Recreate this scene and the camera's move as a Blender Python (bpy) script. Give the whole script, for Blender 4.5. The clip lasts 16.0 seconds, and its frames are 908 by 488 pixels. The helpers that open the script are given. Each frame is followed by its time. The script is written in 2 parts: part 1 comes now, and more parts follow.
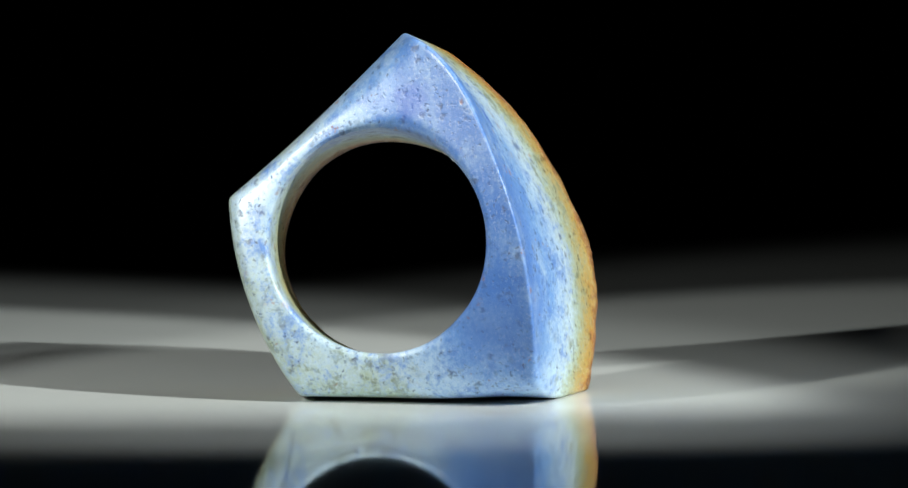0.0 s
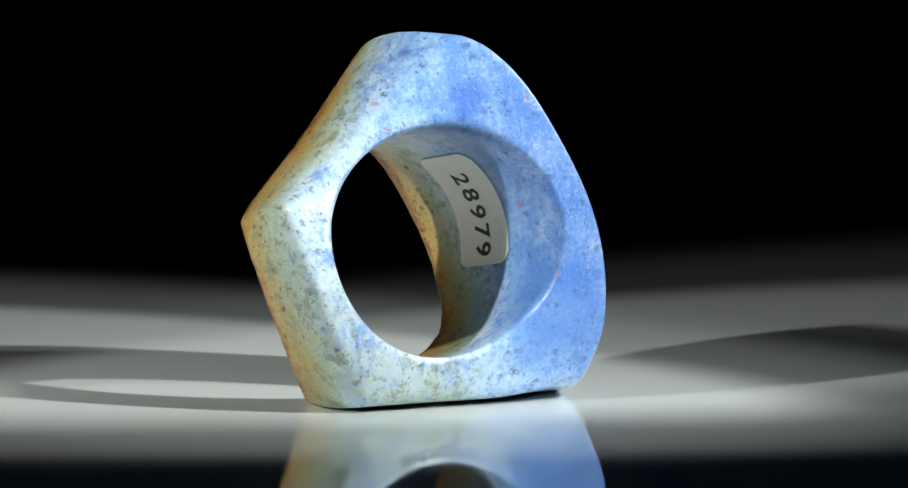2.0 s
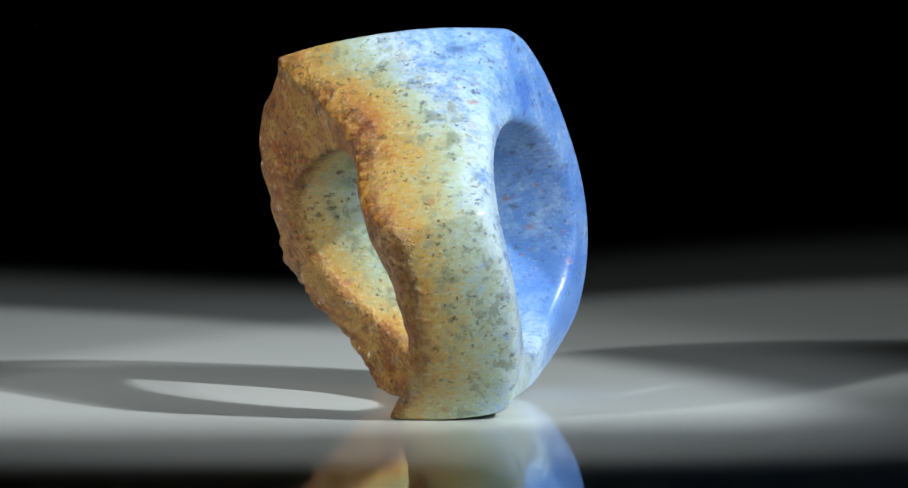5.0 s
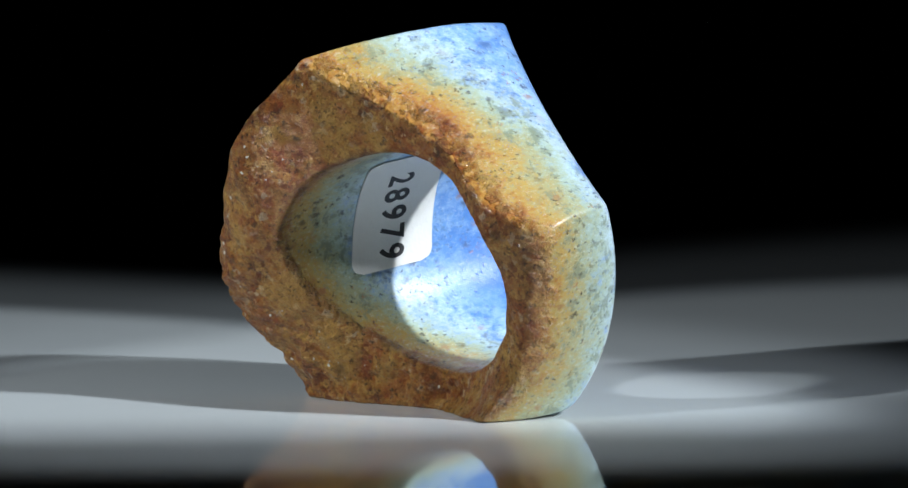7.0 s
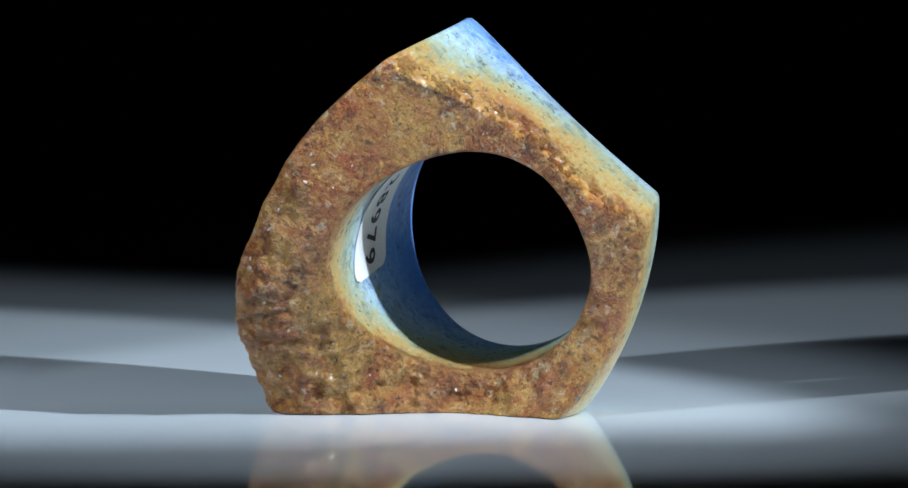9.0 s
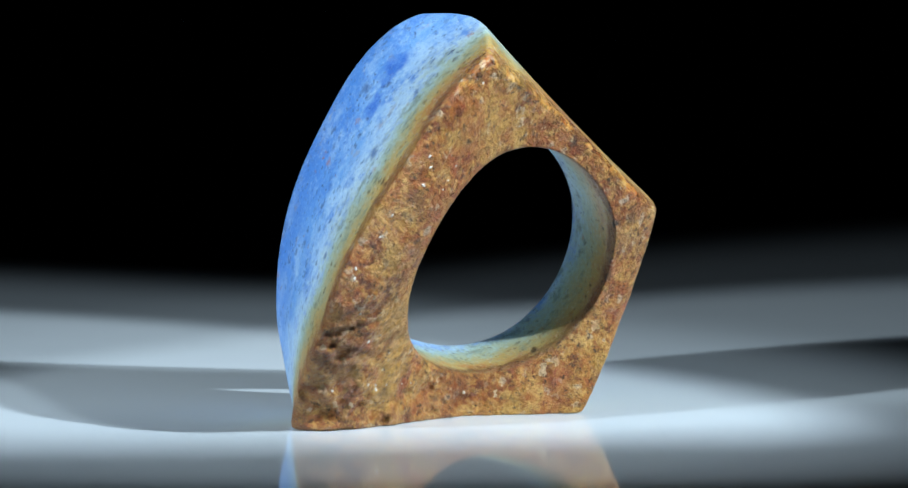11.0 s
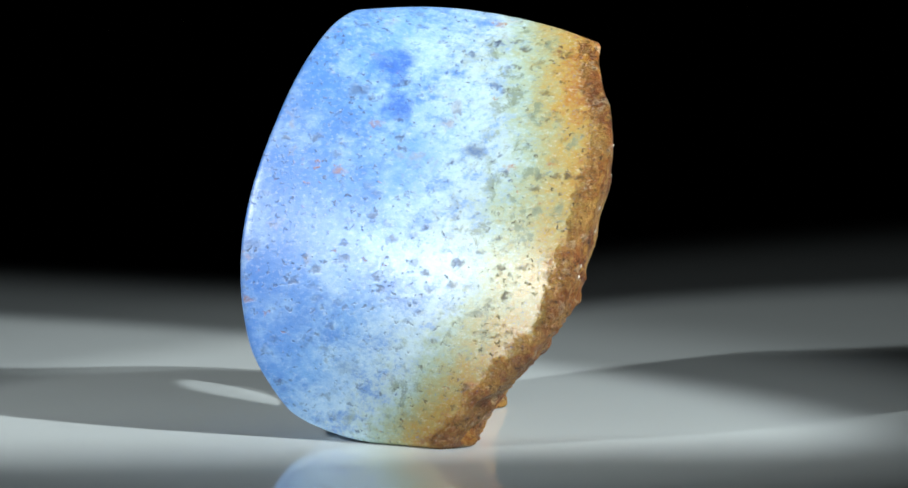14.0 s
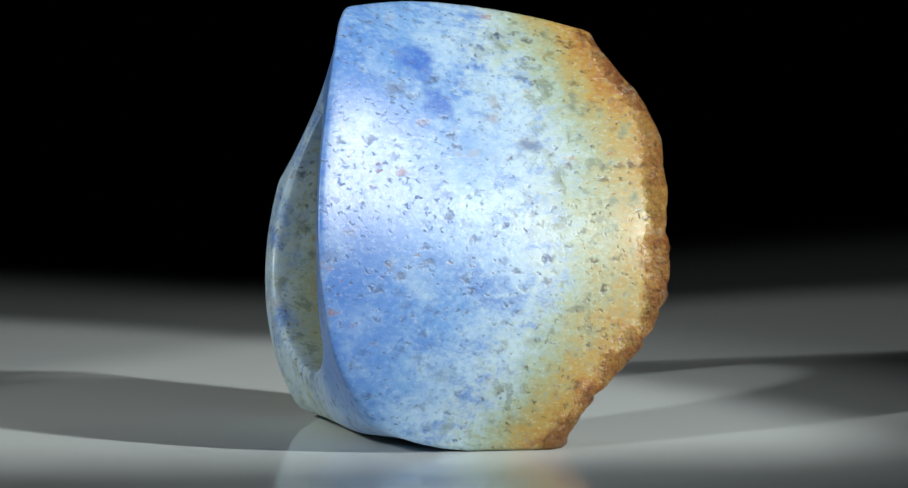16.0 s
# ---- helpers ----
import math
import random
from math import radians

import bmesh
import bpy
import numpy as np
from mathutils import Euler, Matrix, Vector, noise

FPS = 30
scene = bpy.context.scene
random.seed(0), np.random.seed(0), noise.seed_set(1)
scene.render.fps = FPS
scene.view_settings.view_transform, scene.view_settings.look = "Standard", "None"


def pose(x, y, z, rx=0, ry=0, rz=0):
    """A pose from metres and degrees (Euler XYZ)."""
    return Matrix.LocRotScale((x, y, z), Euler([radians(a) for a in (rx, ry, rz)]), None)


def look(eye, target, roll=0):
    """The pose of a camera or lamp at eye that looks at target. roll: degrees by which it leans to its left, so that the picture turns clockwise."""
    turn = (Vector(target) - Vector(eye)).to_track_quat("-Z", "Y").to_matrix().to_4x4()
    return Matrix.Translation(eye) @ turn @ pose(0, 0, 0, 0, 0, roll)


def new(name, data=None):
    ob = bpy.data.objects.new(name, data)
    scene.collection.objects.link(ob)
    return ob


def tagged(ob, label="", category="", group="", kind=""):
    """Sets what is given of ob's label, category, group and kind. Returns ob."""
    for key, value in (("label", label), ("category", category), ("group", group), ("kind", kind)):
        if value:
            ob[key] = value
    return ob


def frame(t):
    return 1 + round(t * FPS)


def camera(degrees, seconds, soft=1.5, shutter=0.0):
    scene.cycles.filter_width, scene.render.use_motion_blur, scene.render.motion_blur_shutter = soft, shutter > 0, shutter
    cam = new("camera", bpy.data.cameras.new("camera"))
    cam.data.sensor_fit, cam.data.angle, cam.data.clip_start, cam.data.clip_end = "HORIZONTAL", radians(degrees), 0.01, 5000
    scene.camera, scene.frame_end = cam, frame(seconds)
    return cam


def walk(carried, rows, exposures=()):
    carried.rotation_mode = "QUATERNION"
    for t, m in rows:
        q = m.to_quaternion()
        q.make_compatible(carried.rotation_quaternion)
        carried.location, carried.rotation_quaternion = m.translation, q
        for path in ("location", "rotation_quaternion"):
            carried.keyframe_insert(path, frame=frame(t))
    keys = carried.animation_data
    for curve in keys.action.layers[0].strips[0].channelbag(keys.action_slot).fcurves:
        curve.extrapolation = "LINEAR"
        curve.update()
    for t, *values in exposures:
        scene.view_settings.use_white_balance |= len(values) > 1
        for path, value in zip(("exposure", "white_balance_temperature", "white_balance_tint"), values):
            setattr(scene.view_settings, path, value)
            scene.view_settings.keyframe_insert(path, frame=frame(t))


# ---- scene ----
ROLL = Matrix.Rotation(radians(-0.411), 4, "Z")
cam = camera(11.000, 16.0)
walk(cam, [
    (0.0, pose(0, -0.40742, 0.05001, 84.830, 0, -0.196) @ ROLL),
    (2.0, pose(0, -0.40168, 0.05071, 84.662, 0, -0.208) @ ROLL),
    (4.0, pose(0, -0.39529, 0.05115, 84.520, 0, -0.246) @ ROLL),
    (6.0, pose(0, -0.38824, 0.05135, 84.404, 0, -0.246) @ ROLL),
    (8.0, pose(0, -0.38054, 0.05129, 84.314, 0, -0.246) @ ROLL),
    (10.0, pose(0, -0.37220, 0.05099, 84.250, 0, -0.246) @ ROLL),
    (12.0, pose(0, -0.36320, 0.05043, 84.212, 0, -0.246) @ ROLL),
    (14.0, pose(0, -0.35354, 0.04963, 84.201, 0, -0.246) @ ROLL),
    (16.0, pose(0, -0.34324, 0.04857, 84.215, 0, -0.246) @ ROLL),
], [
    (0.0, -0.08, 6850, 10), (2.0, 0.02, 6800, 10), (4.0, -0.18, 6650, 10), (6.5, -0.24, 6200, 13), (9.0, -0.08, 5450, 12), (11.5, 0.38, 5450, 8), (12.5, 0.22, 5800, 8),
    (13.5, 0.12, 6200, 8), (14.5, -0.32, 6350, 9), (16.0, -0.66, 6600, 9),
])

# ---- world and light ----
world = bpy.data.worlds.new("studio_dark")
scene.world = world
world.use_nodes = True
world.node_tree.nodes["Background"].inputs[0].default_value = (0.6, 0.75, 1.0, 1)
world.node_tree.nodes["Background"].inputs[1].default_value = 0.008


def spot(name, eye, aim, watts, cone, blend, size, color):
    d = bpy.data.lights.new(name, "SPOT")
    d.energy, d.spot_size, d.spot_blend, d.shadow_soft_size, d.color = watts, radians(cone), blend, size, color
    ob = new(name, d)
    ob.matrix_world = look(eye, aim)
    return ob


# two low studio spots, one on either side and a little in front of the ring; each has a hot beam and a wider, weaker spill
spot("studio_beam_left", (-0.212, -0.178, 0.155), (0.002, 0.020, 0), 3.1, 13.4, 0.22, 0.006, (0.98, 1.0, 0.97))
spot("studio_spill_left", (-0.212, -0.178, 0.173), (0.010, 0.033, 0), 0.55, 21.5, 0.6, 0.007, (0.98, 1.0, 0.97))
spot("studio_beam_right", (0.230, -0.160, 0.187), (-0.034, 0.014, 0), 6.2, 15.0, 0.22, 0.0045, (0.97, 1.0, 0.98))
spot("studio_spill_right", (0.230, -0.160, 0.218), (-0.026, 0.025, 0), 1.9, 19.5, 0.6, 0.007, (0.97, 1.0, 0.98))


# ---- materials ----
class Nodes:
    """A small wrapper for building node trees."""

    def __init__(self, name):
        self.mat = bpy.data.materials.new(name)
        self.mat.use_nodes = True
        self.t = self.mat.node_tree
        self.bsdf = self.t.nodes["Principled BSDF"]

    def put(self, sock, value):
        if isinstance(value, bpy.types.NodeSocket):
            self.t.links.new(value, sock)
        else:
            sock.default_value = value

    def node(self, kind, ins=(), **props):
        n = self.t.nodes.new(kind)
        for k, value in props.items():
            setattr(n, k, value)
        for k, value in dict(ins).items():
            self.put(n.inputs[k], value)
        return n

    def coords(self):
        return self.node("ShaderNodeTexCoord").outputs["Object"]

    def scaled(self, vec, xyz, rot=(0, 0, 0)):
        return self.node("ShaderNodeMapping", {"Vector": vec, "Scale": xyz, "Rotation": rot}).outputs[0]

    def noise(self, vec, scale, detail=4, rough=0.55, dist=0.0):
        return self.node("ShaderNodeTexNoise", {"Vector": vec, "Scale": scale, "Detail": detail, "Roughness": rough, "Distortion": dist}).outputs[0]

    def cells(self, vec, scale, feature="F1"):
        return self.node("ShaderNodeTexVoronoi", {"Vector": vec, "Scale": scale}, feature=feature)

    def math(self, op, a, b=0.0, clamp=False):
        return self.node("ShaderNodeMath", {0: a, 1: b}, operation=op, use_clamp=clamp).outputs[0]

    def span(self, x, a, b, lo=0.0, hi=1.0):
        n = self.node("ShaderNodeMapRange", {"Value": x, "From Min": a, "From Max": b, "To Min": lo, "To Max": hi}, interpolation_type="SMOOTHSTEP")
        return n.outputs[0]

    def mix(self, fac, a, b):
        n = self.node("ShaderNodeMix", data_type="RGBA")
        for sock, value in ((n.inputs[0], fac), (n.inputs[6], a), (n.inputs[7], b)):
            self.put(sock, value)
        return n.outputs[2]

    def ramp(self, fac, stops):
        n = self.node("ShaderNodeValToRGB", {0: fac})
        e = n.color_ramp.elements
        while len(e) < len(stops):
            e.new(0.5)
        for el, (p, c) in zip(e, stops):
            el.position, el.color = p, (*c, 1)
        return n.outputs[0]

    def bump(self, height, strength, dist):
        return self.node("ShaderNodeBump", {"Height": height, "Strength": strength, "Distance": dist}).outputs[0]

    def set(self, **ins):
        for k, value in ins.items():
            self.put(self.bsdf.inputs[k.replace("_", " ")], value)
        return self.mat


def stone_material():
    """Polished blue quartz under a rust-coloured weathered rind; crust is the depth in mm below the rind."""
    n = Nodes("blue_stone")
    p = n.scaled(n.coords(), (1000, 1000, 1000))
    crust = n.node("ShaderNodeAttribute", attribute_name="crust").outputs["Fac"]
    bed = n.scaled(p, (1.0, 0.55, 0.8), (0.15, 0.35, 0.0))
    n1, n2, n3 = n.noise(p, 0.19, 3), n.noise(p, 0.8, 5, 0.65), n.noise(bed, 3.0, 6, 0.72)
    d = crust
    for layer, amount in ((n1, 5.5), (n2, 4.5), (n3, 6.5)):
        d = n.math("ADD", d, n.math("MULTIPLY", n.math("SUBTRACT", layer, 0.5), amount))
    base = n.ramp(n.math("DIVIDE", n.math("ADD", d, 2.0), 28.0), [
        (0.000, (0.23, 0.058, 0.013)), (0.065, (0.33, 0.108, 0.020)), (0.110, (0.38, 0.180, 0.030)), (0.165, (0.43, 0.295, 0.072)), (0.235, (0.365, 0.355, 0.175)),
        (0.315, (0.36, 0.455, 0.35)), (0.395, (0.44, 0.575, 0.63)), (0.490, (0.34, 0.515, 0.74)), (0.640, (0.17, 0.355, 0.69)), (0.800, (0.10, 0.255, 0.63)), (1.0, (0.065, 0.185, 0.54))])
    deep = n.span(d, 5.0, 11.0)
    rind = n.span(n.math("ADD", crust, n.math("MULTIPLY", n.math("SUBTRACT", n2, 0.5), 3.0)), 2.1, -0.3)
    # milky and deep-blue clouds, broken up by the grain
    cloud = n.math("ADD", n.math("MULTIPLY", n.noise(p, 0.30, 5, 0.6, 0.3), 0.62), n.math("MULTIPLY", n.noise(bed, 2.2, 5, 0.7), 0.38))
    base = n.mix(n.math("MULTIPLY", n.math("MULTIPLY", n.span(cloud, 0.42, 0.68), deep), n.span(d, 13.0, 24.0, 0.58, 0.40)), base, (0.52, 0.70, 0.81, 1))
    murk = n.math("ADD", n.math("MULTIPLY", n.noise(n.scaled(p, (1, 1, 1), (0.4, 0.9, 0.2)), 0.36, 5, 0.6, 0.3), 0.5), n.math("MULTIPLY", n.noise(bed, 1.5, 6, 0.75), 0.5))
    base = n.mix(n.math("MULTIPLY", n.math("MULTIPLY", n.span(murk, 0.46, 0.64), deep), 0.85), base, (0.080, 0.215, 0.58, 1))
    # rusty and golden patches in the rind
    rust = n.noise(p, 0.34, 7, 0.72, 0.5)
    base = n.mix(n.math("MULTIPLY", n.math("MULTIPLY", n.span(rust, 0.51, 0.62), rind), 0.90), base, (0.50, 0.30, 0.085, 1))
    base = n.mix(n.math("MULTIPLY", n.math("MULTIPLY", n.span(rust, 0.49, 0.38), rind), 0.90), base, (0.12, 0.032, 0.012, 1))
    # the rind is a crust of small grains, each of its own shade
    jog = n.node("ShaderNodeVectorMath", {0: p, 1: n.node("ShaderNodeVectorMath", {0: n.node("ShaderNodeTexNoise", {"Vector": p, "Scale": 1.5, "Detail": 5, "Roughness": 0.7}).outputs[1], "Scale": 1.3}, operation="SCALE").outputs[0]}, operation="ADD").outputs[0]
    lump = n.cells(jog, 2.1)
    shade = n.node("ShaderNodeSeparateColor", {0: lump.outputs["Color"]})
    base = n.mix(n.math("MULTIPLY", n.math("MULTIPLY", n.span(shade.outputs[0], 0.40, 1.0), rind), 0.50), base, (0.66, 0.40, 0.10, 1))
    base = n.mix(n.math("MULTIPLY", n.math("MULTIPLY", n.span(shade.outputs[1], 0.60, 1.0), rind), 0.45), base, (0.13, 0.040, 0.015, 1))
    base = n.mix(n.math("MULTIPLY", n.math("MULTIPLY", n.span(shade.outputs[2], 0.93, 0.97), rind), 0.6), base, (0.62, 0.50, 0.33, 1))
    # broad ochre and umber zones, with black pits
    zone = n.noise(p, 0.13, 4, 0.6, 0.6)
    base = n.mix(n.math("MULTIPLY", n.math("MULTIPLY", n.span(zone, 0.51, 0.62), rind), 0.60), base, (0.50, 0.29, 0.060, 1))
    base = n.mix(n.math("MULTIPLY", n.math("MULTIPLY", n.span(zone, 0.47, 0.36), rind), 0.50), base, (0.20, 0.062, 0.018, 1))
    pit = n.math("MULTIPLY", n.span(n.noise(p, 2.2, 6, 0.75), 0.45, 0.35), rind)
    base = n.mix(n.math("MULTIPLY", pit, 0.88), base, (0.035, 0.018, 0.010, 1))
    blush = n.math("MULTIPLY", n.span(n.noise(p, 0.27, 4, 0.6), 0.52, 0.66), rind)
    base = n.mix(n.math("MULTIPLY", blush, 0.5), base, (0.30, 0.055, 0.018, 1))
    # crystal grain
    grain, fine = n.noise(bed, 4.2, 5, 0.75), n.noise(p, 11.0, 3, 0.7)
    base = n.mix(n.math("MULTIPLY", n.math("MULTIPLY", n.span(grain, 0.52, 0.70), n.span(rind, 0, 1, 0.32, 0.42)), 1.0), base, n.mix(rind, (0.72, 0.80, 0.84, 1), (0.68, 0.42, 0.12, 1)))
    base = n.mix(n.math("MULTIPLY", n.span(grain, 0.45, 0.28), 0.55), base, n.mix(rind, (0.11, 0.22, 0.50, 1), (0.11, 0.040, 0.012, 1)))
    base = n.mix(n.math("MULTIPLY", n.span(fine, 0.46, 0.32), n.span(rind, 0, 1, 0.26, 0.45)), base, n.mix(rind, (0.12, 0.21, 0.42, 1), (0.10, 0.035, 0.010, 1)))
    # dull green patches where the rind meets the blue
    moss = n.math("MULTIPLY", n.span(n.noise(p, 0.55, 6, 0.7, 0.4), 0.52, 0.62), n.math("MULTIPLY", n.span(d, 2.0, 4.5), n.span(d, 12.0, 7.5)))
    base = n.mix(n.math("MULTIPLY", moss, 0.72), base, (0.17, 0.21, 0.15, 1))
    # small dark inclusions of uneven shape, a few of them rusty
    shift = n.node("ShaderNodeVectorMath", {0: n.node("ShaderNodeTexNoise", {"Vector": p, "Scale": 2.2, "Detail": 4}).outputs[1], "Scale": 1.1}, operation="SCALE").outputs[0]
    q = n.scaled(n.node("ShaderNodeVectorMath", {0: p, 1: shift}, operation="ADD").outputs[0], (0.9, 0.6, 1.0), (0.1, 0.3, 0.0))
    flecks = []
    for scale, size, few in ((0.50, 0.38, 0.74), (1.15, 0.42, 0.52), (2.6, 0.44, 0.38)):
        c = n.cells(q, scale)
        r = n.node("ShaderNodeSeparateColor", {0: c.outputs["Color"]})
        mask = n.math("MULTIPLY", n.span(c.outputs["Distance"], size * 1.1, size * 0.2), n.span(r.outputs[0], few, 1.0))
        flecks.append((mask, r))
    fleck = n.math("MAXIMUM", n.math("MAXIMUM", n.math("MULTIPLY", flecks[0][0], 0.7), flecks[1][0]), flecks[2][0], True)
    fleck = n.math("MULTIPLY", fleck, n.span(n.noise(p, 0.23, 4, 0.6), 0.36, 0.56, 0.60, 1.0))
    odd = n.span(flecks[1][1].outputs[1], 0.93, 0.95)
    tone = n.mix(odd, n.mix(deep, (0.040, 0.025, 0.013, 1), (0.060, 0.095, 0.185, 1)), (0.33, 0.15, 0.065, 1))
    base = n.mix(n.math("MULTIPLY", fleck, 0.93), base, tone)
    # faint brownish smudges inside the stone
    smudge = n.math("MULTIPLY", n.span(n.noise(p, 0.42, 4, 0.65, 0.4), 0.63, 0.74), deep)
    base = n.mix(n.math("MULTIPLY", smudge, 0.45), base, (0.30, 0.29, 0.30, 1))
    # deep-blue stains near the top
    stain = None
    warp = n.node("ShaderNodeVectorMath", {0: p, 1: n.node("ShaderNodeVectorMath", {0: n.node("ShaderNodeTexNoise", {"Vector": p, "Scale": 1.1, "Detail": 5}).outputs[1], "Scale": 2.6}, operation="SCALE").outputs[0]}, operation="ADD").outputs[0]
    for spot_at, r in (((1.0, -6.6, 27.3), 1.25), ((3.7, -0.7, 28.7), 1.15), ((5.9, 0.4, 25.7), 0.9)):
        away = n.node("ShaderNodeVectorMath", {0: warp, 1: spot_at}, operation="DISTANCE").outputs["Value"]
        m = n.span(away, r * 1.9, r * 0.5)
        stain = m if stain is None else n.math("MAXIMUM", stain, m)
    stain = n.math("MULTIPLY", stain, n.span(grain, 0.36, 0.54, 0.45, 1.0))
    base = n.mix(n.math("MULTIPLY", stain, 0.85), base, (0.045, 0.14, 0.53, 1))
    # a broad pool of stronger blue low on the front
    pool = n.node("ShaderNodeVectorMath", {0: warp, 1: (8.1, -7.2, 9.5)}, operation="DISTANCE").outputs["Value"]
    base = n.mix(n.math("MULTIPLY", n.span(pool, 6.5, 2.0), 0.55), base, (0.075, 0.21, 0.62, 1))
    bevel = n.math("MULTIPLY", n.node("ShaderNodeAttribute", attribute_name="bevel").outputs["Fac"], n.span(n2, 0.44, 0.52))
    rough = n.math("ADD", n.span(rind, 0, 1, 0.33, 0.42), n.math("MULTIPLY", fleck, 0.15))
    rough = n.math("ADD", n.math("MULTIPLY", rough, n.math("SUBTRACT", 1.0, bevel)), n.math("MULTIPLY", bevel, 0.09))
    relief = n.math("MULTIPLY", n.math("ADD", n.noise(p, 1.7, 6, 0.75), n.math("ADD", n.math("MULTIPLY", grain, 0.6), n.math("MULTIPLY", n.span(lump.outputs["Distance"], 0.0, 0.7, 0.35, 0.0), 1.0))), n.span(rind, 0, 1, 0.012, 1.0))
    relief = n.math("ADD", relief, n.math("MULTIPLY", fleck, -0.03))
    relief = n.math("MULTIPLY", relief, n.math("SUBTRACT", 1.0, n.math("MULTIPLY", bevel, 0.97)))
    return n.set(Base_Color=base, Roughness=rough, IOR=1.50, Normal=n.bump(relief, 0.8, 0.0008))


def floor_material():
    n = Nodes("white_acrylic")
    p = n.coords()
    a, b = n.noise(p, 9, 3), n.noise(p, 900, 3)
    base = n.mix(n.span(a, 0.35, 0.65), (0.70, 0.76, 0.77, 1), (0.75, 0.81, 0.82, 1))
    dust = n.span(n.cells(p, 210).outputs["Distance"], 0.055, 0.035)
    base = n.mix(n.math("MULTIPLY", dust, 0.25), base, (0.8, 0.8, 0.8, 1))
    return n.set(Base_Color=base, Roughness=n.span(b, 0.3, 0.7, 0.035, 0.055), IOR=1.5)


def plain_material(name, color, rough, scale=40, vary=0.15):
    n = Nodes(name)
    p = n.coords()
    v = n.noise(p, scale, 5, 0.6)
    dark = tuple(c * (1 - vary) for c in color)
    return n.set(Base_Color=n.mix(v, (*dark, 1), (*color, 1)), Roughness=rough, Normal=n.bump(v, 0.1, 0.002))


STONE = stone_material()
FLOOR = floor_material()
VELVET = plain_material("black_velvet", (0.012, 0.012, 0.013), 0.95)
PAPER = plain_material("sticker_paper", (0.80, 0.80, 0.77), 0.42, 900, 0.06)
QUARTZ = plain_material("pale_quartz", (0.72, 0.66, 0.56), 0.2, 3000, 0.35)
INK = plain_material("black_ink", (0.02, 0.02, 0.022), 0.6, 2500, 0.5)


# ---- setting ----
def part(name, bm, material, parent=None, label="", smooth=False):
    me = bpy.data.meshes.new(name)
    bm.to_mesh(me)
    bm.free()
    me.materials.append(material)
    if smooth:
        me.polygons.foreach_set("use_smooth", [True] * len(me.polygons))
    ob = new(name, me)
    if parent:
        ob.parent = parent
    return tagged(ob, label)


def slab(name, lo, hi, material, label, category):
    bm = bmesh.new()
    bmesh.ops.create_cube(bm, size=1, matrix=Matrix.LocRotScale([(a + b) / 2 for a, b in zip(lo, hi)], None, [b - a for a, b in zip(lo, hi)]))
    return tagged(part(name, bm, material), label, category, kind="structure")


slab("floor", (-1.5, -1.0, -0.02), (1.5, 2.0, 0), FLOOR, "polished white acrylic sheet mirroring the ring, lit by two spots", "tabletop")
slab("backdrop", (-1.5, 2.0, -0.02), (1.5, 2.02, 1.6), VELVET, "black velvet backdrop behind the acrylic sheet", "backdrop")
slab("wall_south", (-1.5, -1.02, -0.02), (1.5, -1.0, 1.6), VELVET, "dark studio wall behind the camera", "wall")
slab("wall_west", (-1.52, -1.0, -0.02), (-1.5, 2.0, 1.6), VELVET, "dark studio wall beside the acrylic sheet", "wall")
slab("wall_east", (1.5, -1.0, -0.02), (1.52, 2.0, 1.6), VELVET, "dark studio wall beside the acrylic sheet", "wall")
slab("ceiling", (-1.5, -1.0, 1.6), (1.5, 2.0, 1.62), VELVET, "dark studio ceiling", "ceiling")


def studio_flag(x, y, h):
    """A black card on a stand that trims the front of a spot's beam; the edge that trims runs along x."""
    ob = tagged(new("studio_flag"), "black card on a thin stand trimming a spot's beam", "light flag", "beam flags")
    ob.matrix_world = pose(x, y, 0)

    def box(name, lo, hi, label=""):
        bm = bmesh.new()
        bmesh.ops.create_cube(bm, size=1, matrix=Matrix.LocRotScale([(a + b) / 2 for a, b in zip(lo, hi)], None, [b - a for a, b in zip(lo, hi)]))
        bmesh.ops.bevel(bm, geom=bm.edges[:], offset=0.0006, segments=2, affect="EDGES")
        part(name, bm, VELVET, ob, label)

    box("card", (-0.075, -0.12, h), (0.075, 0, h + 0.002))
    box("pole", (-0.004, -0.112, 0.004), (0.004, -0.104, h))
    box("foot", (-0.04, -0.148, 0), (0.04, -0.068, 0.004))
    return ob


studio_flag(-0.140, -0.1259, 0.105)
studio_flag(0.130, -0.1048, 0.115)


# ---- the stone ring (in mm, made metric when meshed) ----
HOLE_R = 9.65


def hole_centre(y):
    return -4.32 - 0.150 * y, 12.867 - 0.150 * y


def front_face(x, z):
    u, w = x / 9, (z - 14) / 9
    return -9.752 - 1.061 * u + 0.596 * w - 0.250 * u * u - 0.801 * u * w + 0.936 * w * w + 0.024 * u ** 3 + 0.013 * u * u * w + 0.052 * u * w * w - 0.241 * w ** 3


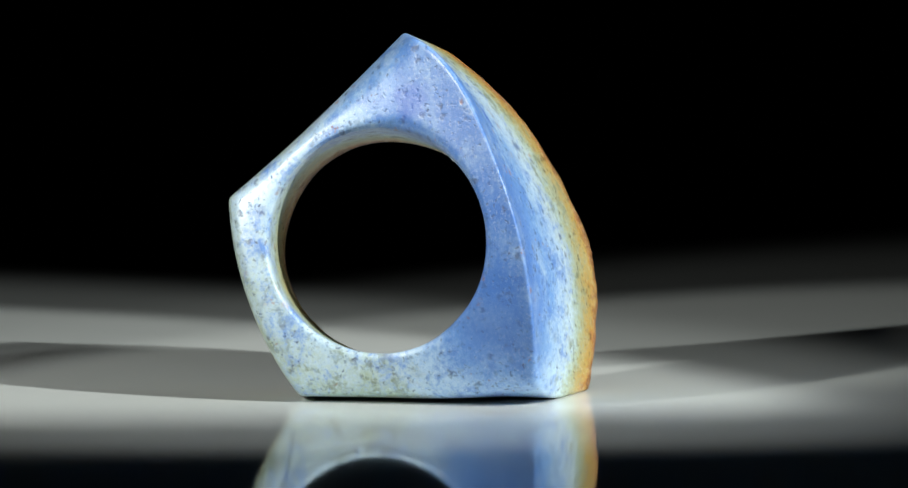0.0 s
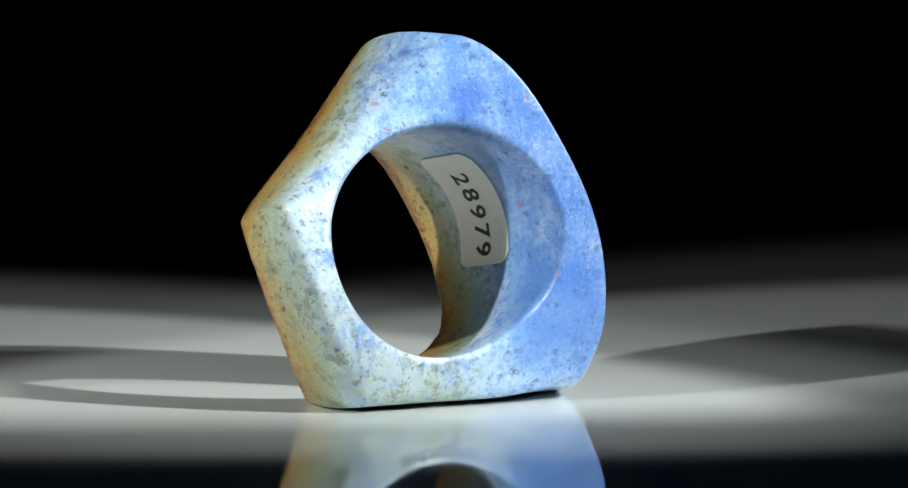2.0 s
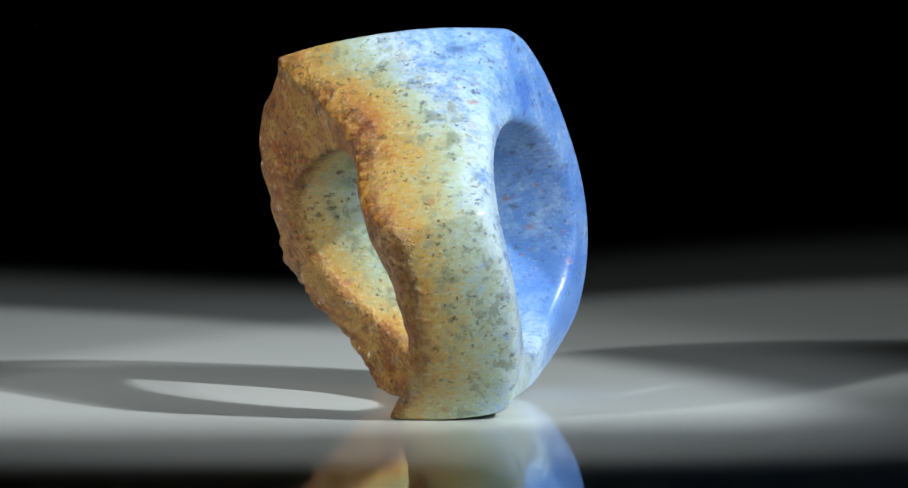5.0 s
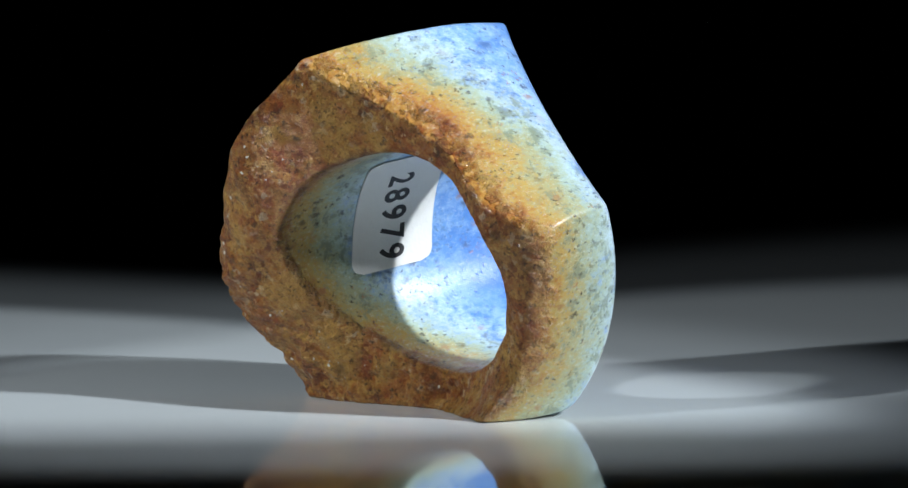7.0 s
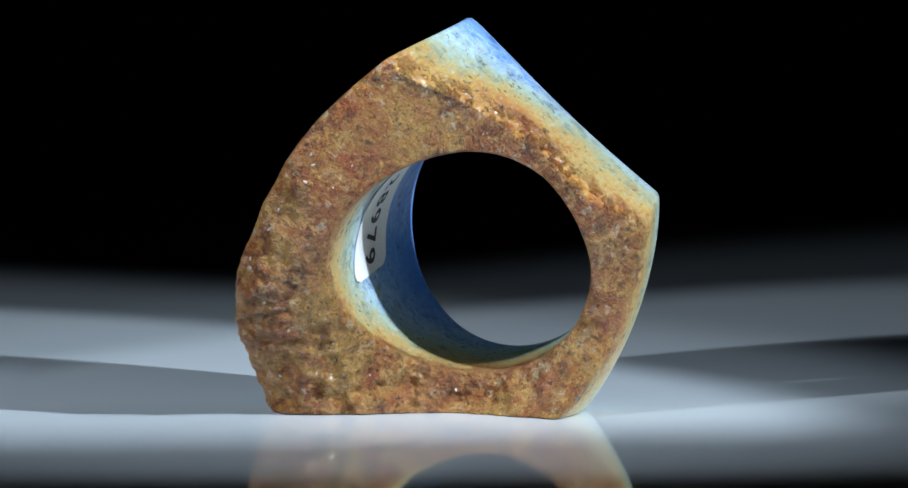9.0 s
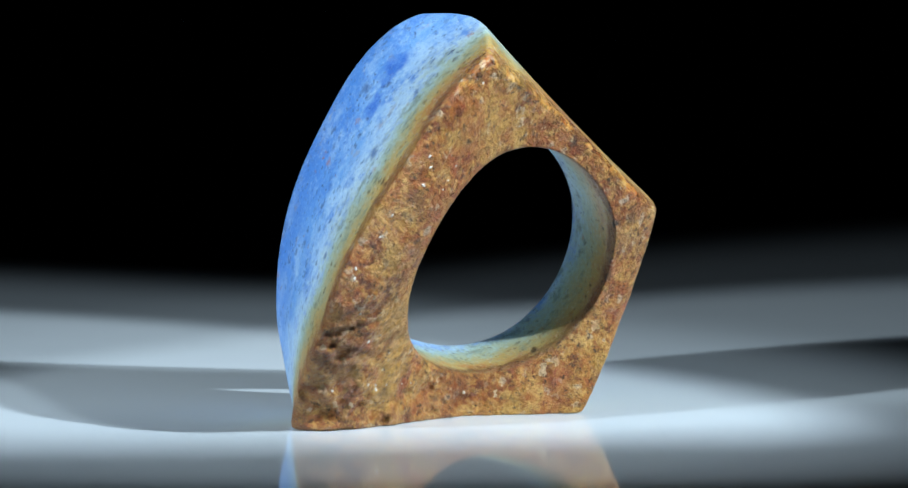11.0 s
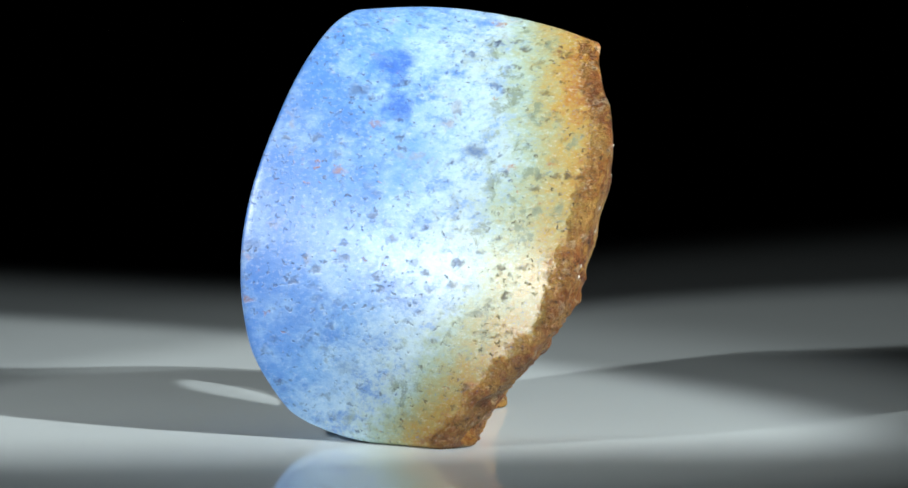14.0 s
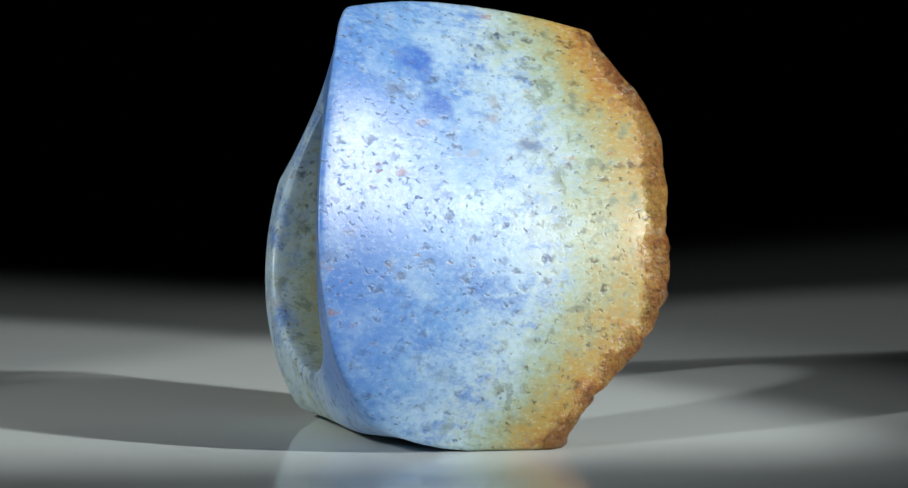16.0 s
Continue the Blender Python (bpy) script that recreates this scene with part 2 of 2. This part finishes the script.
def back_face(x, z):
    u, w = np.clip(x / 9, -2.2, 1.6), (z - 14) / 9
    y = 9.292 + 10.468 * u + 5.989 * w + 1.612 * u * u + 0.359 * u * w - 2.048 * w * w - 3.166 * u ** 3 - 2.955 * u * u * w - 2.991 * u * w * w - 1.013 * w ** 3
    y = y - 1.332 * u ** 4 - 1.117 * u ** 3 * w - 1.188 * u * u * w * w - 0.425 * u * w ** 3 + 0.556 * w ** 4
    # the rind bulges no further than this
    y = -0.8 * np.logaddexp(-y / 0.8, -19.538)
    for px, pz, lift in ((5.5, 21.5, 0.7), (9, 15, -0.43), (9, 6, -0.38), (-9, 23, -0.5), (-15, 17, 1.1), (1, 28, 0.38)):
        y = y + lift * np.exp(-((x - px) ** 2 + (z - pz) ** 2) / 32)
    return y


def circle_reach(ox, oz, c, s, cx, cz, r):
    """How far a ray from inside a circle goes to its rim."""
    dx, dz = ox - cx, oz - cz
    b = dx * c + dz * s
    return -b + np.sqrt(np.maximum(b * b - dx * dx - dz * dz + r * r, 0))


def outer_radius(phi, y):
    """Reach of the outline from the hole's centre: base, dome, top facet and hip, blended at the corners."""
    c, s = np.cos(phi), np.sin(phi)
    ox, oz = hole_centre(y)
    far = 1e3
    base = np.where(s < -1e-3, oz / np.maximum(-s, 1e-3), far)
    dome = circle_reach(ox, oz, c, s, -24.592 - 0.351 * y + -0.0289 * y * y, 2.745 - 0.539 * y + -0.0184 * y * y, 35.912 + 0.460 * y + 0.0376 * y * y)
    turn = (np.degrees(phi) + 180) % 360 - 180
    for at, depth, lift in ((68, -7, 0.95), (70, 4, 0.35), (60, 12, 0.54), (22, 12, 0.15), (-16, 12, -0.5)):
        dome = dome + lift * np.exp(-((turn - at) / 22) ** 2 - ((y - depth) / 6) ** 2)
    slope = 1.0302 + 0.0270 * y
    fall = s - slope * c
    top = np.where(fall > 1e-3, (34.517 + slope * ox + 0.195 * y + -0.0302 * y * y - oz) / np.maximum(fall, 1e-3), far)
    hip = circle_reach(ox, oz, c, s, 11.759 + 0.142 * (y + 4) + 0.0339 * y * y, 17.729 - 0.110 * y, 29.789)
    hip = hip + 0.8 * np.exp(-((phi % (2 * np.pi) - 2.95) / 0.32) ** 2) / (1 + np.exp(-1.2 * (y + 3)))

    def least(radii, power):
        return 10 * np.power(sum(np.power(np.maximum(k, 0.1) / 10, -power) for k in radii), -1 / power)

    return least((base, dome, least((top, hip), 150.0)), 130.0)


def fbm(x, y, z, octaves=4):
    return noise.fractal(Vector((x, y, z)), 0.9, 2.1, octaves)


def rind_lift(x, y, z):
    """How far the rind stands out: the lower half of the thick side is broken, the rest ground nearly flat."""
    broken = 1 / (1 + math.exp((z - x - 5) * 0.35))
    wave = 0.55 * fbm(x * 0.13, y * 0.13, z * 0.13, 2)
    lumps = (0.17 + 0.58 * broken) * fbm(x * 0.5 + 9, y * 0.5, z * 0.5, 5)
    pits = -0.4 * broken * max(0.0, fbm(x * 0.9, y * 0.9 + 4, z * 0.9, 3) - 0.25)
    return wave + lumps + pits, broken


def ring_body(parent):
    rings = 480
    n_front, n_out, n_back, n_hole = 36, 64, 44, 48
    phi = np.linspace(0, 2 * np.pi, rings, endpoint=False)
    c, s = np.cos(phi), np.sin(phi)

    def on_face(face, share):
        y = np.zeros(rings)
        for _ in range(25):
            ox, oz = hole_centre(y)
            r = HOLE_R + share * (outer_radius(phi, y) - HOLE_R)
            y = 0.5 * y + 0.5 * face(ox + r * c, oz + r * s)
        return y

    loops = []

    def add(y, r):
        ox, oz = hole_centre(y)
        loops.append(np.stack([ox + r * c, y, oz + r * s], 1))

    for k in range(n_front):
        a = k / n_front
        y = on_face(front_face, a)
        add(y, HOLE_R + a * (outer_radius(phi, y) - HOLE_R))
    ya, yb = on_face(front_face, 1.0), on_face(back_face, 1.0)
    for k in range(n_out):
        y = ya + (yb - ya) * k / n_out
        add(y, outer_radius(phi, y))
    for k in range(n_back):
        a = 1 - k / n_back
        y = on_face(back_face, a)
        add(y, HOLE_R + a * (outer_radius(phi, y) - HOLE_R))
    ya, yb = on_face(front_face, 0.0), on_face(back_face, 0.0)
    for k in range(n_hole):
        y = yb + (ya - yb) * k / n_hole
        add(y, HOLE_R + 0 * y)
    v = np.array(loops)
    # worn edges: blur along the loop; the front's edge is fully rounded but for the crisp arris of the dome
    def blurred(w, times):
        for _ in range(times):
            w = 0.25 * np.roll(w, 1, 0) + 0.5 * w + 0.25 * np.roll(w, -1, 0)
        return w

    m = len(loops)
    k = np.arange(m)
    hard, rim, back, soft, full = blurred(v, 3), blurred(v, 26), blurred(v, 150), blurred(v, 80), blurred(v, 400)
    turn = (np.degrees(phi) + 180) % 360 - 180
    crisp = np.clip(np.minimum((turn + 46) / 18, (92 - turn) / 20), 0, 1)
    crisp = crisp * crisp * (3 - 2 * crisp)
    near = np.exp(-((k - n_front - 4) / 28.0) ** 2)[:, None]
    shoulder = np.maximum(np.exp(-((turn - 128) / 30) ** 2), np.maximum(0.8 * np.exp(-((turn + 92) / 30) ** 2), 0.35 * np.exp(-((turn - 78) / 14) ** 2)))[None, :, None]
    soft = soft * (1 - shoulder) + full * shoulder
    w = (near * (1 - crisp)[None, :])[:, :, None]
    hem = (np.exp(-((k - n_front - n_out) / 22.0) ** 2)[:, None] * np.exp(-((np.abs(turn) - 172) / 40) ** 2)[None, :])[:, :, None]
    hard = hard * (1 - hem) + back * hem
    # the long back arris under the top facet is ground to a small polished bevel
    arris = (np.exp(-((k - n_front - n_out) / 7.0) ** 2)[:, None] * (np.clip((turn - 62) / 12, 0, 1) * np.clip((172 - turn) / 12, 0, 1))[None, :])[:, :, None]
    hard = hard * (1 - arris) + blurred(v, 10) * arris
    lip = np.exp(-(np.minimum(k, m - k) / 9.0) ** 2)[:, None, None] * (1 - w)
    v = hard * (1 - w - lip) + soft * w + rim * lip
    # the front's lower edge is worn off the ground, most of all at the dome's corner
    depth = np.clip(1 - (v[:, :, 1] - front_face(v[:, :, 0], v[:, :, 2])) / 8.0, 0, 1) ** 2
    v[:, :, 2] = np.hypot(v[:, :, 2], depth * (0.6 + 1.5 * np.exp(-((turn + 42) / 14) ** 2))[None, :])
    crust = back_face(v[:, :, 0], v[:, :, 2]) - v[:, :, 1]
    # rust has soaked deeper under the top facet
    crust = crust * (1 - 0.42 * np.exp(-((turn - 122) / 42) ** 2)[None, :] * np.exp(-(crust / 7) ** 2))
    # broken, uneven rind on the back
    flat, worn = v.reshape(-1, 3).copy(), arris.reshape(-1)
    cr = crust.reshape(-1)
    for i in np.nonzero(cr < 3.0)[0]:
        x, y, z = flat[i]
        k = min(1.0, max(0.0, (3.0 - cr[i]) / 3.0))
        lift, broken = rind_lift(x, y, z)
        k *= 1 - 0.96 * worn[i]
        flat[i, 1] += k * lift
        ox, oz = hole_centre(y)
        dx, dz = x - ox, z - oz
        r = math.hypot(dx, dz)
        out = k * min(1.0, max(0.0, (r - HOLE_R) / 3)) * (0.07 + 0.07 * broken) * fbm(x * 0.35 + 3, y * 0.35, z * 0.35 + 7, 4)
        flat[i, 0] += out * dx / r
        flat[i, 2] += out * dz / r if z > 1.0 else 0.0
    flat[:, 2] = np.maximum(flat[:, 2], 0.0)
    idx = np.arange(m * rings).reshape(m, rings)
    a, b = idx, np.roll(idx, -1, 0)
    quads = np.stack([a, b, np.roll(b, -1, 1), np.roll(a, -1, 1)], -1).reshape(-1, 4)
    me = bpy.data.meshes.new("stone_body")
    me.from_pydata((flat * 0.001).tolist(), [], quads.tolist())
    me.attributes.new("crust", "FLOAT", "POINT").data.foreach_set("value", cr.astype(np.float32))
    me.attributes.new("bevel", "FLOAT", "POINT").data.foreach_set("value", arris.reshape(-1).astype(np.float32))
    me.polygons.foreach_set("use_smooth", [True] * len(me.polygons))
    me.materials.append(STONE)
    me.update()
    ob = new("stone_body", me)
    ob.parent = parent
    return tagged(ob, "polished blue stone grading into rust-brown weathered rind")


def on_wall(ang, y, lift):
    """A place on the wall of the hole, lifted off it."""
    ox, oz = hole_centre(y)
    r = HOLE_R - lift
    return (0.001 * (ox + r * math.cos(ang)), 0.001 * y, 0.001 * (oz + r * math.sin(ang)))


STICKER_Y, STICKER_A = 1.45, radians(23)


def sticker(parent):
    length, width, corner, thick = 11.0, 7.8, 1.1, 0.10
    nu, nw = 40, 24
    bm = bmesh.new()
    sides = []
    for lift in (0.03 + thick, 0.03):
        grid = []
        for i in range(nu + 1):
            u = -length / 2 + length * i / nu
            inset = max(0.0, abs(u) - (length / 2 - corner))
            half = width / 2 - corner + math.sqrt(max(corner ** 2 - inset ** 2, 0.0))
            grid.append([bm.verts.new(on_wall(STICKER_A - u / HOLE_R, STICKER_Y - half * (2 * j / nw - 1), lift)) for j in range(nw + 1)])
        sides.append(grid)
    top, low = sides
    for i in range(nu):
        for j in range(nw):
            bm.faces.new((top[i][j], top[i][j + 1], top[i + 1][j + 1], top[i + 1][j]))
            bm.faces.new((low[i][j], low[i + 1][j], low[i + 1][j + 1], low[i][j + 1]))
    rim = [(i, 0) for i in range(nu + 1)] + [(nu, j) for j in range(1, nw + 1)] + [(i, nw) for i in range(nu - 1, -1, -1)] + [(0, j) for j in range(nw - 1, 0, -1)]
    for (a, b), (d, e) in zip(rim, rim[1:] + rim[:1]):
        bm.faces.new((top[a][b], top[d][e], low[d][e], low[a][b]))
    bmesh.ops.recalc_face_normals(bm, faces=bm.faces)
    paper = part("sticker", bm, PAPER, parent, "white paper sticker with a black catalogue number")
    for k, ch in enumerate("28979"):
        curve = bpy.data.curves.new("digit", "FONT")
        curve.body, curve.size, curve.align_x, curve.offset, curve.resolution_u = ch, 3.25, "CENTER", 0.075, 6
        temp = new("digit_outline", curve)
        bpy.context.view_layer.update()
        me = bpy.data.meshes.new_from_object(temp.evaluated_get(bpy.context.evaluated_depsgraph_get()))
        bpy.data.objects.remove(temp)
        bm = bmesh.new()
        bm.from_mesh(me)
        bpy.data.meshes.remove(me)
        for vert in bm.verts:
            u = (k - 2) * 1.68 + vert.co.x * 0.80
            vert.co = on_wall(STICKER_A - radians(4.5) - u / HOLE_R, STICKER_Y + 0.0 - (vert.co.y - 1.17), 0.03 + thick + 0.02)
        part("digit", bm, INK, paper, "printed black digit")


def crystals(parent):
    """Small pale quartz grains that stand out of the broken rind."""
    rnd = random.Random(11)
    made = 0
    while made < 30:
        x, z = rnd.uniform(-16, 11), rnd.uniform(1.5, 27)
        y = float(back_face(x, z))
        ox, oz = hole_centre(y)
        r, phi = math.hypot(x - ox, z - oz), math.atan2(z - oz, x - ox)
        if not HOLE_R + 1.2 < r < float(outer_radius(np.array(phi), np.array(y))) - 0.8:
            continue
        if x < 0 and rnd.random() < 0.55:
            continue
        size = rnd.uniform(0.07, 0.17)
        bm = bmesh.new()
        bmesh.ops.create_icosphere(bm, subdivisions=1, radius=size * 0.001)
        for vert in bm.verts:
            vert.co *= rnd.uniform(0.65, 1.35)
        turned = Euler([rnd.uniform(0, 6) for _ in range(3)]).to_matrix().to_4x4() @ Matrix.Diagonal((1.3, 0.8, 0.7, 1))
        bm.transform(Matrix.Translation((x * 0.001, (y + rind_lift(x, y, z)[0] - 0.04) * 0.001, z * 0.001)) @ turned)
        part("crystal_grain", bm, QUARTZ, parent)
        made += 1


ring = tagged(new("stone_ring"), "carved blue stone ring with rust-brown rind standing on edge", "ring")
ring_body(ring)
sticker(ring)
crystals(ring)

# turn of the ring on its upright axis: seconds, degrees
SPIN = [(0.0, -15.19), (0.5, -5.91), (1.0, 3.41), (1.5, 12.73), (2.0, 22.17), (2.5, 31.41), (3.0, 40.87), (3.5, 50.31), (4.0, 59.89), (6.5, 105.62), (7.0, 115.26), (7.5, 124.71), (8.0, 134.34), (8.5, 144.02), (9.0, 153.87), (11.5, 199.19), (12.0, 209.10), (12.5, 218.81), (13.0, 228.52), (13.5, 238.02), (14.0, 247.51), (14.5, 256.76), (15.0, 266.43), (15.5, 276.00), (16.0, 285.50)]


def motions():
    walk(ring, [(t, pose(0, 0, 0, 0, 0, a)) for t, a in SPIN])


motions()
